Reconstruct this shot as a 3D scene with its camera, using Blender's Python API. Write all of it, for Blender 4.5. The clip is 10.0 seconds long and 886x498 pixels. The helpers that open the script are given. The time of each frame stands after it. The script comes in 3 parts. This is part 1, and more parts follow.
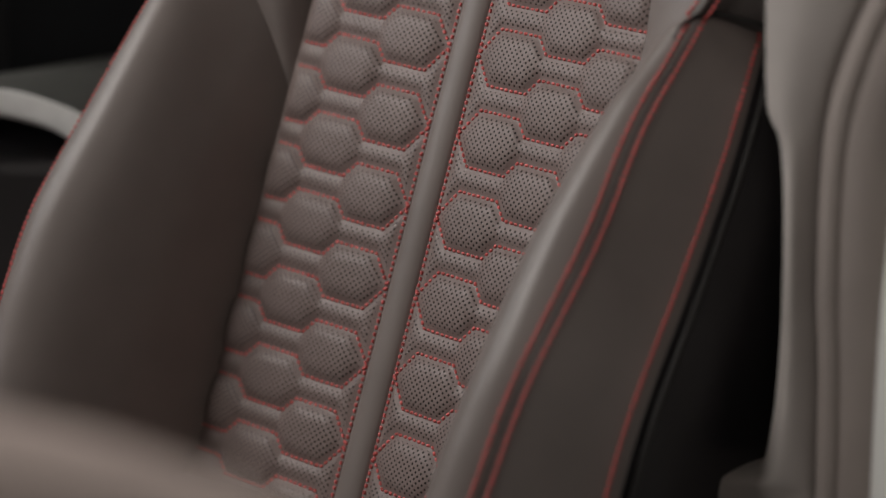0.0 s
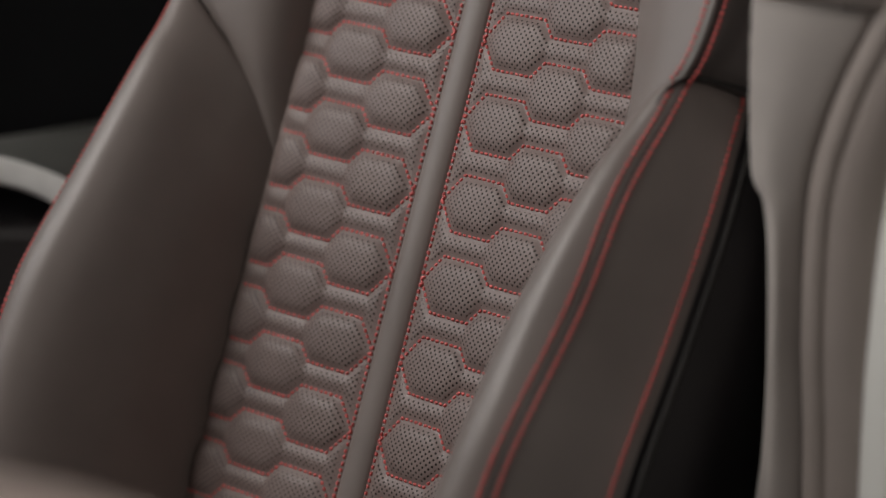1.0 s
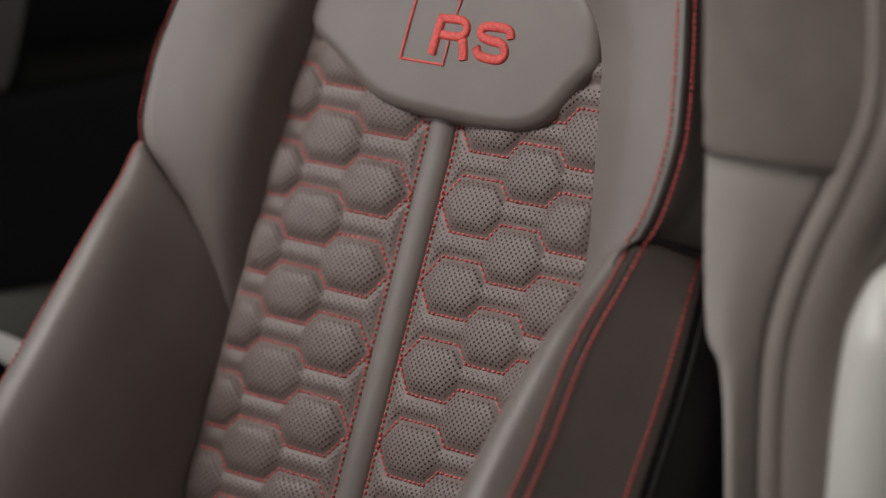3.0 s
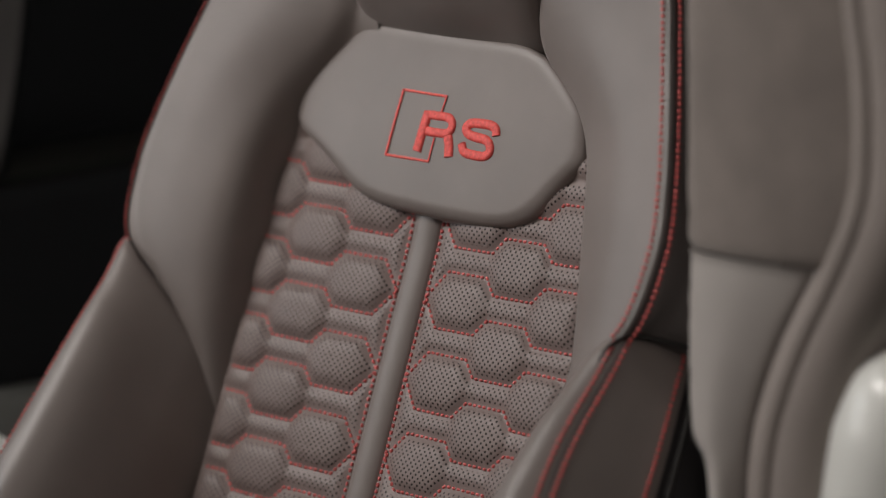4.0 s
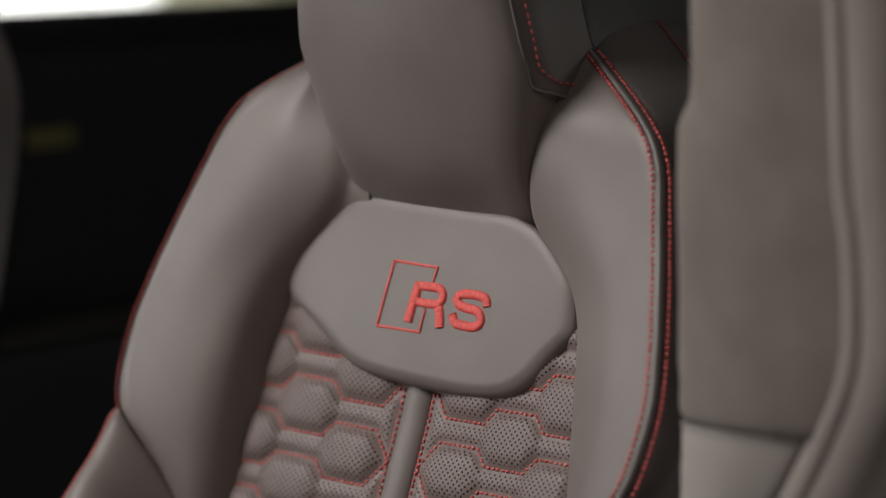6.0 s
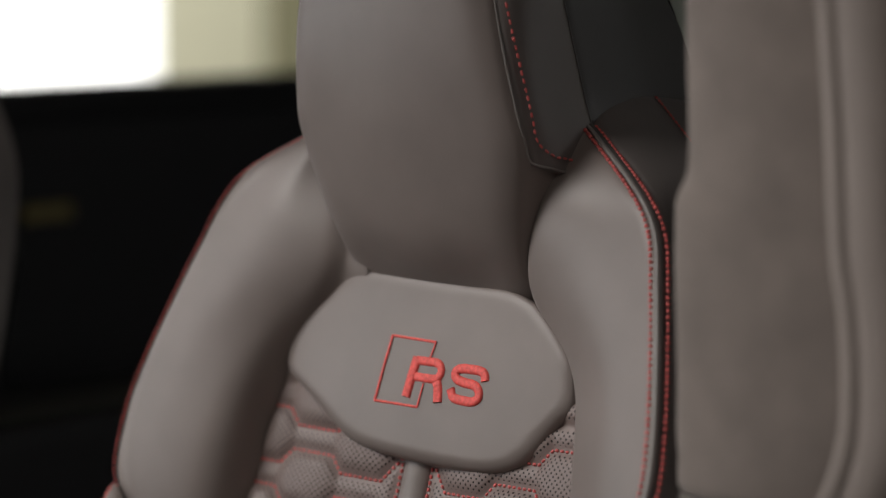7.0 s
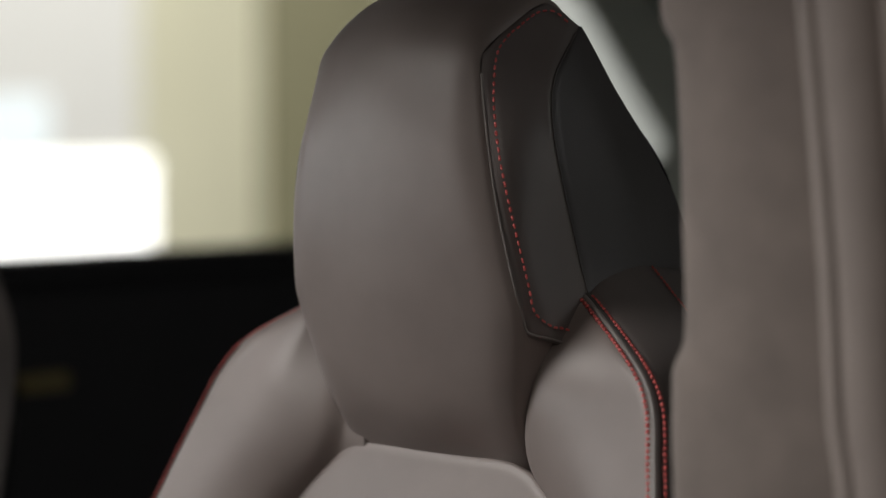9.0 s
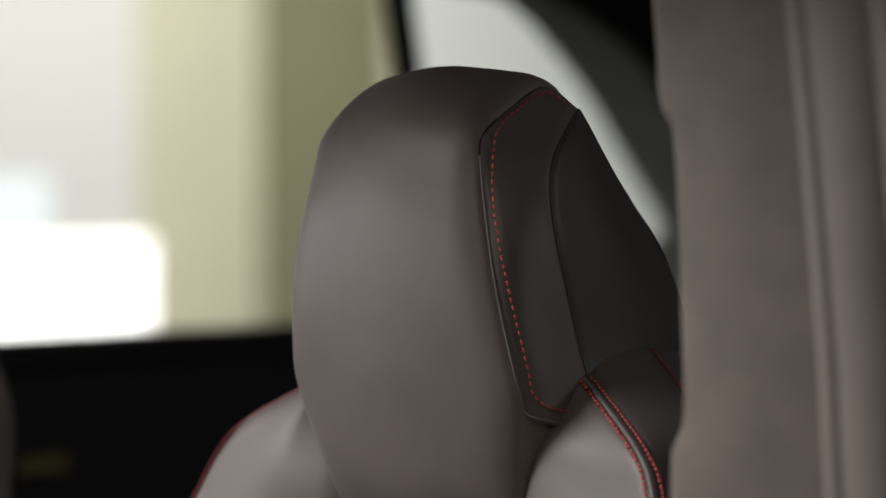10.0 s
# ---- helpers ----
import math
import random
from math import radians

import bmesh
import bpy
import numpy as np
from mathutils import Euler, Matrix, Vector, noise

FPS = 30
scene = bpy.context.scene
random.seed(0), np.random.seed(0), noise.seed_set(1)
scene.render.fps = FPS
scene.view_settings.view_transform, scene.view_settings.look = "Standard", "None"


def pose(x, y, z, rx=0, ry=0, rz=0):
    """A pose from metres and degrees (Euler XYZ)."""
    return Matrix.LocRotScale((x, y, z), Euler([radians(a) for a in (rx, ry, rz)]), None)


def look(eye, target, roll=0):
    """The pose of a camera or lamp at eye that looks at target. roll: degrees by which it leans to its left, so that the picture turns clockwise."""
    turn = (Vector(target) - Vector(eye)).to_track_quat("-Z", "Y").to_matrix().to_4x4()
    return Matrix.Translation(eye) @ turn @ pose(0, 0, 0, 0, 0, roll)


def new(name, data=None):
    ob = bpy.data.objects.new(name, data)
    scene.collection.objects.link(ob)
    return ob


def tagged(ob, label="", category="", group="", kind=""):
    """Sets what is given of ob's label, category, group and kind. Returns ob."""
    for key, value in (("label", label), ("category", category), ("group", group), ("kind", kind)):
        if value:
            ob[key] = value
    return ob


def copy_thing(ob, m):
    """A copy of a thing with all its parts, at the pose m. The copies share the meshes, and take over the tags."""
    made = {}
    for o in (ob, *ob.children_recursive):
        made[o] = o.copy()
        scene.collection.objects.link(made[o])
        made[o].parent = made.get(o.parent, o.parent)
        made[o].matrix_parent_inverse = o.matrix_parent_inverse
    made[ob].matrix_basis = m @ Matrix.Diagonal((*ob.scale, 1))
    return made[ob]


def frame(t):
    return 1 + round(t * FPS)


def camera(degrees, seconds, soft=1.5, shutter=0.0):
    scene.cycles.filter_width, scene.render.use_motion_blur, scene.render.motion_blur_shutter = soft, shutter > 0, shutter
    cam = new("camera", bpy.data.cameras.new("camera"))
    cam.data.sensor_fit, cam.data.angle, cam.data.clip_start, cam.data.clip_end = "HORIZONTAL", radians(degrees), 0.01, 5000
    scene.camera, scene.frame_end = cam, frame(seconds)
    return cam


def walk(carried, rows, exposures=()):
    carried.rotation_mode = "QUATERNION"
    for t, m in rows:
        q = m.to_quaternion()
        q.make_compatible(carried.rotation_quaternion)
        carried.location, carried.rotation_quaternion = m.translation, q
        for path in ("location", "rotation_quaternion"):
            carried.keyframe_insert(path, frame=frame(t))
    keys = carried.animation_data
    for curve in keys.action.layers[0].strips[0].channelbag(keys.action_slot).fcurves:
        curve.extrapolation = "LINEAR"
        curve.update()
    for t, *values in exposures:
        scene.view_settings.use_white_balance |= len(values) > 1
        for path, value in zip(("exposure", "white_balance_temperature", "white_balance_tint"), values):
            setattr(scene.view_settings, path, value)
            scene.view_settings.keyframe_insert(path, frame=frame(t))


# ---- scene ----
LENS = 17.82
cam = camera(LENS, 10.0, soft=1.2)
# a long portrait lens, wide open, focused on the seat back
cam.data.dof.use_dof = True
cam.data.dof.focus_distance = 1.93
cam.data.dof.aperture_fstop = 2.7
# seconds, tilt, lean, turn to the left; the tripod head tilts up and hardly moves
ROWS = [
    (0.0, -18.267, -0.12, 43.649), (0.5, -17.714, -0.12, 43.525), (1.0, -16.949, -0.10, 43.320),
    (1.5, -16.196, -0.08, 43.086), (2.0, -15.402, -0.04, 42.806), (2.5, -14.587, -0.01, 42.587),
    (4.0, -11.713, 0.0, 42.101), (4.5, -10.800, 0.0, 42.000), (5.0, -9.834, 0.01, 41.950),
    (5.5, -9.030, 0.02, 41.931), (7.0, -6.741, 0.03, 41.876), (7.5, -6.047, 0.03, 41.863),
    (8.0, -5.294, 0.02, 41.847), (8.5, -4.413, 0.01, 41.829), (9.0, -3.307, 0.0, 41.814),
    (9.5, -2.338, 0.0, 41.798), (10.0, -1.652, 0.0, 41.790),
]


def eye_at(t):
    """The eye draws back by a centimetre and a half on the way."""
    s = 0.0035 - 0.0007 * t
    return (-1.3 * s, 1.45 * s, 1.30 - 0.38 * s)


walk(cam, [(t, pose(*eye_at(t), 90 + tilt, 0, turn) @ pose(0, 0, 0, 0, 0, lean)) for t, tilt, lean, turn in ROWS],
     exposures=[(0.0, 0.0), (10.0, 0.0)])

# ---- world and light ----
world = bpy.data.worlds.new("world")
scene.world = world
world.use_nodes = True
bg = world.node_tree.nodes["Background"]
bg.inputs[0].default_value = (0.75, 0.85, 1.0, 1)
bg.inputs[1].default_value = 0.05


def area(name, at, to, sx, sy, power, colour=(1, 1, 1)):
    data = bpy.data.lights.new(name, "AREA")
    data.shape, data.size, data.size_y, data.energy, data.color = "RECTANGLE", sx, sy, power, colour
    ob = new(name, data)
    ob.matrix_world = look(at, to)
    return ob


# daylight through the windscreen; beyond the open door, added lamps stand for the showroom
area("ceiling_strip_light", (-2.5, -0.10, 2.55), (-1.32, 1.42, 1.05), 1.2, 0.10, 36, (1.0, 0.95, 0.91))
area("windscreen_daylight", (-3.0, -0.70, 1.32), (-1.32, 1.45, 1.05), 1.4, 0.5, 9, (1.0, 0.95, 0.91))
area("side_window_daylight", (-2.40, 0.85, 1.22), (-1.30, 1.45, 1.08), 0.9, 0.40, 3.0, (0.94, 0.97, 1.0))
# unseen fill added to brighten the door top, pillar and head rest side
area("door_side_fill", (-0.05, 0.10, 2.25), (-0.95, 1.3, 1.0), 0.6, 0.6, 3.3, (1.0, 0.90, 0.82))
# unseen lamp added where the silver armrest trim would mirror it
area("trim_fill", (1.65, -1.32, 1.95), (-1.78, 1.30, 0.72), 0.8, 1.0, 1.2, (1.0, 0.95, 0.90))
# unseen lamp added to brighten the far wall and the olive panel
area("wall_fill", (-4.4, 6.0, 2.7), (-7.1, 7.0, 1.3), 2.4, 0.6, 114, (1.0, 0.98, 0.93))


# ---- materials ----
def mat(name, base, rough=0.5, metal=0.0, grain=0.0, grain_scale=900.0, mottle=0.08, mottle_scale=14.0, sheen=0.0, coat=0.0, spec=0.5):
    m = bpy.data.materials.new(name)
    m.use_nodes = True
    nt = m.node_tree
    bs = nt.nodes["Principled BSDF"]
    bs.inputs["Roughness"].default_value = rough
    bs.inputs["Metallic"].default_value = metal
    bs.inputs["Sheen Weight"].default_value = sheen
    bs.inputs["Coat Weight"].default_value = coat
    bs.inputs["Specular IOR Level"].default_value = spec
    tc = nt.nodes.new("ShaderNodeTexCoord")
    no = nt.nodes.new("ShaderNodeTexNoise")
    no.inputs["Scale"].default_value = mottle_scale
    no.inputs["Detail"].default_value = 5
    nt.links.new(tc.outputs["Object"], no.inputs["Vector"])
    ramp = nt.nodes.new("ShaderNodeValToRGB")
    ramp.color_ramp.elements[0].position, ramp.color_ramp.elements[1].position = 0.3, 0.7
    ramp.color_ramp.elements[0].color = (*[c * (1 - mottle) for c in base], 1)
    ramp.color_ramp.elements[1].color = (*[min(1, c * (1 + mottle)) for c in base], 1)
    nt.links.new(no.outputs["Fac"], ramp.inputs["Fac"])
    nt.links.new(ramp.outputs["Color"], bs.inputs["Base Color"])
    if grain:
        vo = nt.nodes.new("ShaderNodeTexVoronoi")
        vo.inputs["Scale"].default_value = grain_scale
        nt.links.new(tc.outputs["Object"], vo.inputs["Vector"])
        n2 = nt.nodes.new("ShaderNodeTexNoise")
        n2.inputs["Scale"].default_value = 70
        n2.inputs["Detail"].default_value = 4
        nt.links.new(tc.outputs["Object"], n2.inputs["Vector"])
        add = nt.nodes.new("ShaderNodeMath")
        add.operation = "MULTIPLY_ADD"
        add.inputs[1].default_value = 0.35
        nt.links.new(vo.outputs["Distance"], add.inputs[0])
        nt.links.new(n2.outputs["Fac"], add.inputs[2])
        bu = nt.nodes.new("ShaderNodeBump")
        bu.inputs["Strength"].default_value = grain
        bu.inputs["Distance"].default_value = 0.0012
        nt.links.new(add.outputs[0], bu.inputs["Height"])
        nt.links.new(bu.outputs["Normal"], bs.inputs["Normal"])
    return m


LEATHER = mat("grey nappa leather", (0.216, 0.184, 0.171), 0.44, grain=0.08, mottle=0.08)
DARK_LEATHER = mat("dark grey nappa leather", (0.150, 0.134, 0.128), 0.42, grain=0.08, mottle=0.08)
SATIN = mat("red satin embroidery", (0.88, 0.105, 0.090), 0.6, grain=0.3, grain_scale=650, mottle=0.22, mottle_scale=420)
BLACK_LEATHER = mat("deep black leather", (0.020, 0.018, 0.020), 0.5, grain=0.16, mottle=0.1)
SIDE_LEATHER = mat("black nappa leather", (0.052, 0.048, 0.049), 0.42, grain=0.16, mottle=0.1)
PLASTIC = mat("grey trim plastic", (0.455, 0.418, 0.392), 0.5, grain=0.1, grain_scale=500)
BLACK = mat("black plastic", (0.010, 0.010, 0.011), 0.6, grain=0.1, grain_scale=500, spec=0.25)
SUEDE = mat("grey suede headliner", (0.216, 0.183, 0.164), 0.92, grain=0.25, grain_scale=1500, mottle=0.14, mottle_scale=22, sheen=0.25)
THREAD = mat("red thread", (0.64, 0.125, 0.118), 0.55, mottle=0.2, mottle_scale=300)
RUBBER = mat("grey flocked seal rubber", (0.275, 0.236, 0.215), 0.7, grain=0.1, grain_scale=1200)
PIPING = mat("dark grey piping", (0.075, 0.071, 0.068), 0.45, mottle=0.1)
PIPING_GREY = mat("grey leather piping", (0.24, 0.225, 0.215), 0.45, mottle=0.1)
DARK_RUBBER = mat("dark seal rubber", (0.03, 0.028, 0.027), 0.6, mottle=0.15)
ALU = mat("satin silver trim", (0.90, 0.90, 0.88), 0.32, 0.15, mottle=0.05, mottle_scale=60)
PAINT = mat("pearl white car paint", (0.78, 0.78, 0.74), 0.30, coat=0.25, mottle=0.02)
CARPET = mat("black carpet", (0.015, 0.014, 0.014), 0.95, grain=0.5, grain_scale=700)
CREAM = mat("cream wall paint", (0.55, 0.535, 0.40), 0.85, mottle=0.05, mottle_scale=2)
OLIVE = mat("olive wall panel", (0.20, 0.19, 0.115), 0.85, mottle=0.06, mottle_scale=2)
CONCRETE = mat("polished concrete", (0.22, 0.215, 0.20), 0.45, grain=0.1, grain_scale=40, mottle=0.18, mottle_scale=2.2)


def perforated():
    """Leather with rows of punched holes, laid out along the panel's own lengths."""
    m = mat("perforated grey leather", (0.235, 0.182, 0.168), 0.5, mottle=0.06)
    nt = m.node_tree
    bs = nt.nodes["Principled BSDF"]
    uvn = nt.nodes.new("ShaderNodeUVMap")
    uvn.uv_map = "UVMap"
    hemn = nt.nodes.new("ShaderNodeUVMap")
    hemn.uv_map = "hem"
    hsep = nt.nodes.new("ShaderNodeSeparateXYZ")
    nt.links.new(hemn.outputs["UV"], hsep.inputs[0])
    sep = nt.nodes.new("ShaderNodeSeparateXYZ")
    nt.links.new(uvn.outputs["UV"], sep.inputs[0])

    def op(kind, a, b=None, c=None):
        n = nt.nodes.new("ShaderNodeMath")
        n.operation = kind
        for i, v in enumerate((a, b, c)):
            if v is None:
                continue
            if isinstance(v, (int, float)):
                n.inputs[i].default_value = v
            else:
                nt.links.new(v, n.inputs[i])
        return n.outputs[0]

    px, py = HOLE_U, HOLE_V
    x = op("DIVIDE", sep.outputs[0], px)
    y = op("DIVIDE", sep.outputs[1], py)
    row = op("FLOOR", y)
    odd = op("MULTIPLY", op("FLOORED_MODULO", row, 2.0), 0.5)
    fx = op("SUBTRACT", op("FRACT", op("ADD", x, odd)), 0.5)
    fy = op("SUBTRACT", op("FRACT", y), 0.5)
    dx = op("MULTIPLY", fx, px)
    dy = op("MULTIPLY", fy, py)
    d = op("SQRT", op("ADD", op("MULTIPLY", dx, dx), op("MULTIPLY", dy, dy)))
    hole = nt.nodes.new("ShaderNodeMapRange")
    hole.inputs["From Min"].default_value, hole.inputs["From Max"].default_value = 0.00055, 0.00095
    hole.inputs["To Min"].default_value, hole.inputs["To Max"].default_value = 0.0, 1.0
    plain = op("MULTIPLY", op("LESS_THAN", hsep.outputs[0], 0.33), 0.01)
    nt.links.new(op("ADD", d, plain), hole.inputs["Value"])
    mix = nt.nodes.new("ShaderNodeMix")
    mix.data_type = "RGBA"
    nt.links.new(hole.outputs["Result"], mix.inputs["Factor"])
    mix.inputs[6].default_value = (0.018, 0.012, 0.012, 1)
    old = bs.inputs["Base Color"].links[0].from_socket
    nt.links.new(old, mix.inputs[7])
    nt.links.new(mix.outputs[2], bs.inputs["Base Color"])
    bu = nt.nodes.new("ShaderNodeBump")
    bu.inputs["Strength"].default_value = 0.8
    bu.inputs["Distance"].default_value = 0.0008
    nt.links.new(hole.outputs["Result"], bu.inputs["Height"])
    nt.links.new(bu.outputs["Normal"], bs.inputs["Normal"])
    return m


HOLE_U, HOLE_V = 0.0050, 0.0024
PERF = perforated()


def glow(name, colour, strength):
    m = bpy.data.materials.new(name)
    m.use_nodes = True
    bs = m.node_tree.nodes["Principled BSDF"]
    bs.inputs["Base Color"].default_value = (*colour, 1)
    bs.inputs["Emission Color"].default_value = (*colour, 1)
    bs.inputs["Emission Strength"].default_value = strength
    return m


DAYLIGHT = glow("bright daylight outside", (1.0, 1.0, 0.98), 1.6)
HAZE = glow("pale daylight", (0.62, 0.62, 0.60), 0.07)
BLUISH = glow("bluish daylight", (0.78, 0.86, 0.90), 0.20)
PALE = glow("pale outer window", (0.54, 0.56, 0.54), 0.28)


# ---- mesh helpers ----
def thing(name, at, label, category, group="", kind=""):
    ob = new(name)
    ob.empty_display_size = 0.05
    ob.location = at
    return tagged(ob, label, category, group, kind)


def world_of(ob):
    m = Matrix.Translation(ob.location)
    return m if ob.parent is None else world_of(ob.parent) @ ob.matrix_parent_inverse @ m


def place(ob, parent):
    """Parents ob without moving it."""
    if parent is not None:
        ob.parent = parent
        ob.matrix_parent_inverse = world_of(parent).inverted()
    return ob


def mesh_ob(name, verts, faces, material, parent=None, label="", smooth=True, uv=None, uv2=None):
    me = bpy.data.meshes.new(name)
    me.from_pydata([tuple(v) for v in verts], [], faces)
    me.materials.append(material)
    if smooth:
        me.shade_smooth()
    for nm, uvs in (("UVMap", uv), ("hem", uv2)):
        if uvs is None:
            continue
        layer = me.uv_layers.new(name=nm)
        idx = np.empty(len(me.loops), dtype=np.int32)
        me.loops.foreach_get("vertex_index", idx)
        layer.data.foreach_set("uv", np.asarray(uvs, dtype=np.float32)[idx].ravel())
    ob = place(new(name, me), parent)
    if label:
        ob["label"] = label
    return ob


def part(name, bm, material, parent, label=""):
    me = bpy.data.meshes.new(name)
    bm.normal_update()
    bm.to_mesh(me)
    bm.free()
    me.materials.append(material)
    ob = place(new(name, me), parent)
    if label:
        ob["label"] = label
    return ob


def spline(points, n):
    """n points evenly along a smooth curve through the given points."""
    p = np.array(points, float)
    if len(p) == 2:
        return p[0] + np.linspace(0, 1, n)[:, None] * (p[1] - p[0])
    e = np.vstack([2 * p[0] - p[1], p, 2 * p[-1] - p[-2]])
    out = []
    for i in range(1, len(e) - 2):
        a, b, c, d = e[i - 1], e[i], e[i + 1], e[i + 2]
        for s in np.linspace(0, 1, 24, endpoint=False):
            out.append(0.5 * (2 * b + (c - a) * s + (2 * a - 5 * b + 4 * c - d) * s * s + (3 * b - a - 3 * c + d) * s ** 3))
    out.append(p[-1])
    out = np.array(out)
    s = np.r_[0, np.cumsum(np.linalg.norm(np.diff(out, axis=0), axis=1))]
    at = np.linspace(0, s[-1], n)
    return np.stack([np.interp(at, s, out[:, k]) for k in range(3)], axis=1)


def skin(curves, n, m):
    """A grid through curves: n points along each, m across."""
    rows = np.stack([spline(c, n) for c in curves])
    return np.stack([spline(rows[:, j], m) for j in range(n)])


def normals(g):
    a = np.gradient(g, axis=0)
    b = np.gradient(g, axis=1)
    v = np.cross(a, b)
    return v / (np.linalg.norm(v, axis=2, keepdims=True) + 1e-12)


def edge_distance(g):
    n, m, _ = g.shape
    la = np.r_[np.zeros((1, m)), np.cumsum(np.linalg.norm(np.diff(g, axis=0), axis=2), axis=0)]
    lb = np.c_[np.zeros((n, 1)), np.cumsum(np.linalg.norm(np.diff(g, axis=1), axis=2), axis=1)]
    return la, la[-1:] - la, lb, lb[:, -1:] - lb


def puff(g, toward, rise, roll, sides="abcd"):
    """Rolls the edges of a stuffed panel down into its seams: a, b its ends, c, d its long edges."""
    nv = normals(g)
    flip = np.sign((nv @ np.array(toward)).mean())
    d = edge_distance(g)
    f = np.ones(g.shape[:2])
    for k, s in zip("abcd", d):
        if k in sides:
            q = np.clip(s / roll, 0, 1)
            f = f * np.sqrt(1 - (1 - q) ** 2)
    return g + (flip * nv) * (rise * f)[..., None]


def sheet(name, g, material, parent, back=None, label="", uv=None, uv2=None):
    """A grid as a closed padded panel: its rim goes back by the vector back and is capped."""
    n, m, _ = g.shape
    verts = list(g.reshape(-1, 3))
    faces = [(i * m + j, i * m + j + 1, (i + 1) * m + j + 1, (i + 1) * m + j) for i in range(n - 1) for j in range(m - 1)]
    uvs = None if uv is None else list(uv.reshape(-1, 2))
    uvt = None if uv2 is None else list(uv2.reshape(-1, 2))
    if back is not None:
        rim = [j for j in range(m)] + [i * m + m - 1 for i in range(1, n)] + [(n - 1) * m + j for j in range(m - 2, -1, -1)] + [i * m for i in range(n - 2, 0, -1)]
        base = len(verts)
        off = np.array(back, float)
        for r in rim:
            verts.append(verts[r] + off)
            if uvs is not None:
                uvs.append(uvs[r])
            if uvt is not None:
                uvt.append(uvt[r])
        k = len(rim)
        for i in range(k):
            faces.append((rim[i], base + i, base + (i + 1) % k, rim[(i + 1) % k]))
        faces.append(tuple(base + i for i in range(k)))
    return mesh_ob(name, verts, faces, material, parent, label, uv=uvs, uv2=uvt)


def tube_data(path, radius, sides=8):
    path = np.asarray(path, float)
    n = len(path)
    tan = np.gradient(path, axis=0)
    tan /= np.linalg.norm(tan, axis=1, keepdims=True) + 1e-12
    ref = np.array([0.3, 0.2, 0.93]) if abs(tan[:, 2]).mean() < 0.9 else np.array([1.0, 0.1, 0.0])
    a = np.cross(tan, ref)
    a /= np.linalg.norm(a, axis=1, keepdims=True)
    b = np.cross(tan, a)
    r = np.broadcast_to(np.asarray(radius, float), (n,))
    verts, faces = [], []
    for i in range(n):
        for k in range(sides):
            q = 2 * math.pi * k / sides
            verts.append(path[i] + r[i] * (math.cos(q) * a[i] + math.sin(q) * b[i]))
    for i in range(n - 1):
        for k in range(sides):
            faces.append((i * sides + k, i * sides + (k + 1) % sides, (i + 1) * sides + (k + 1) % sides, (i + 1) * sides + k))
    faces.append(tuple(range(sides)))
    faces.append(tuple((n - 1) * sides + k for k in range(sides - 1, -1, -1)))
    return verts, faces


def tube(name, path, radius, material, parent, label="", sides=8):
    v, f = tube_data(path, radius, sides)
    return mesh_ob(name, v, f, material, parent, label)


def stitch_line(path, step=0.0041, length=0.0027, r=0.0009):
    """Short thread ends along a path: vertices and faces."""
    path = np.asarray(path, float)
    s = np.r_[0, np.cumsum(np.linalg.norm(np.diff(path, axis=0), axis=1))]
    verts, faces = [], []
    k = 0
    while k * step + length < s[-1]:
        at = np.array([0.0, 0.18, 0.5, 0.82, 1.0]) * length + k * step + random.uniform(-0.0003, 0.0003)
        p = np.stack([np.interp(at, s, path[:, i]) for i in range(3)], axis=1)
        v, f = tube_data(p, np.array([0.45, 0.95, 1.0, 0.95, 0.45]) * r * random.uniform(0.88, 1.1), 6)
        base = len(verts)
        verts += v
        faces += [tuple(i + base for i in q) for q in f]
        k += 1
    return verts, faces


def stitches(name, paths, material, parent, label="", **kw):
    verts, faces = [], []
    for p in paths:
        v, f = stitch_line(p, **kw)
        base = len(verts)
        verts += v
        faces += [tuple(i + base for i in q) for q in f]
    ob = mesh_ob(name, verts, faces, material, parent, label)
    return tagged(ob, kind="stuff")


def block(name, lo, hi, material, parent=None, bevel=0.006, label=""):
    bm = bmesh.new()
    bmesh.ops.create_cube(bm, size=1)
    for v in bm.verts:
        v.co = Vector([lo[i] + (v.co[i] + 0.5) * (hi[i] - lo[i]) for i in range(3)])
    if bevel:
        bmesh.ops.bevel(bm, geom=bm.edges[:], offset=bevel, segments=2, profile=0.5, affect="EDGES")
    return part(name, bm, material, parent, label)


def prism(name, outline, axis, lo, hi, material, parent=None, bevel=0.0, label=""):
    """An outline in the two other axes, carried along one axis from lo to hi."""
    bm = bmesh.new()
    others = [i for i in range(3) if i != axis]
    vs = []
    for q in outline:
        c = [0, 0, 0]
        c[others[0]], c[others[1]], c[axis] = q[0], q[1], lo
        vs.append(bm.verts.new(c))
    f = bm.faces.new(vs)
    ex = bmesh.ops.extrude_face_region(bm, geom=[f])
    step = Vector((0, 0, 0))
    step[axis] = hi - lo
    bmesh.ops.translate(bm, verts=[v for v in ex["geom"] if isinstance(v, bmesh.types.BMVert)], vec=step)
    bmesh.ops.recalc_face_normals(bm, faces=bm.faces[:])
    if bevel:
        bmesh.ops.bevel(bm, geom=bm.edges[:], offset=bevel, segments=2, profile=0.5, affect="EDGES")
    return part(name, bm, material, parent, label)


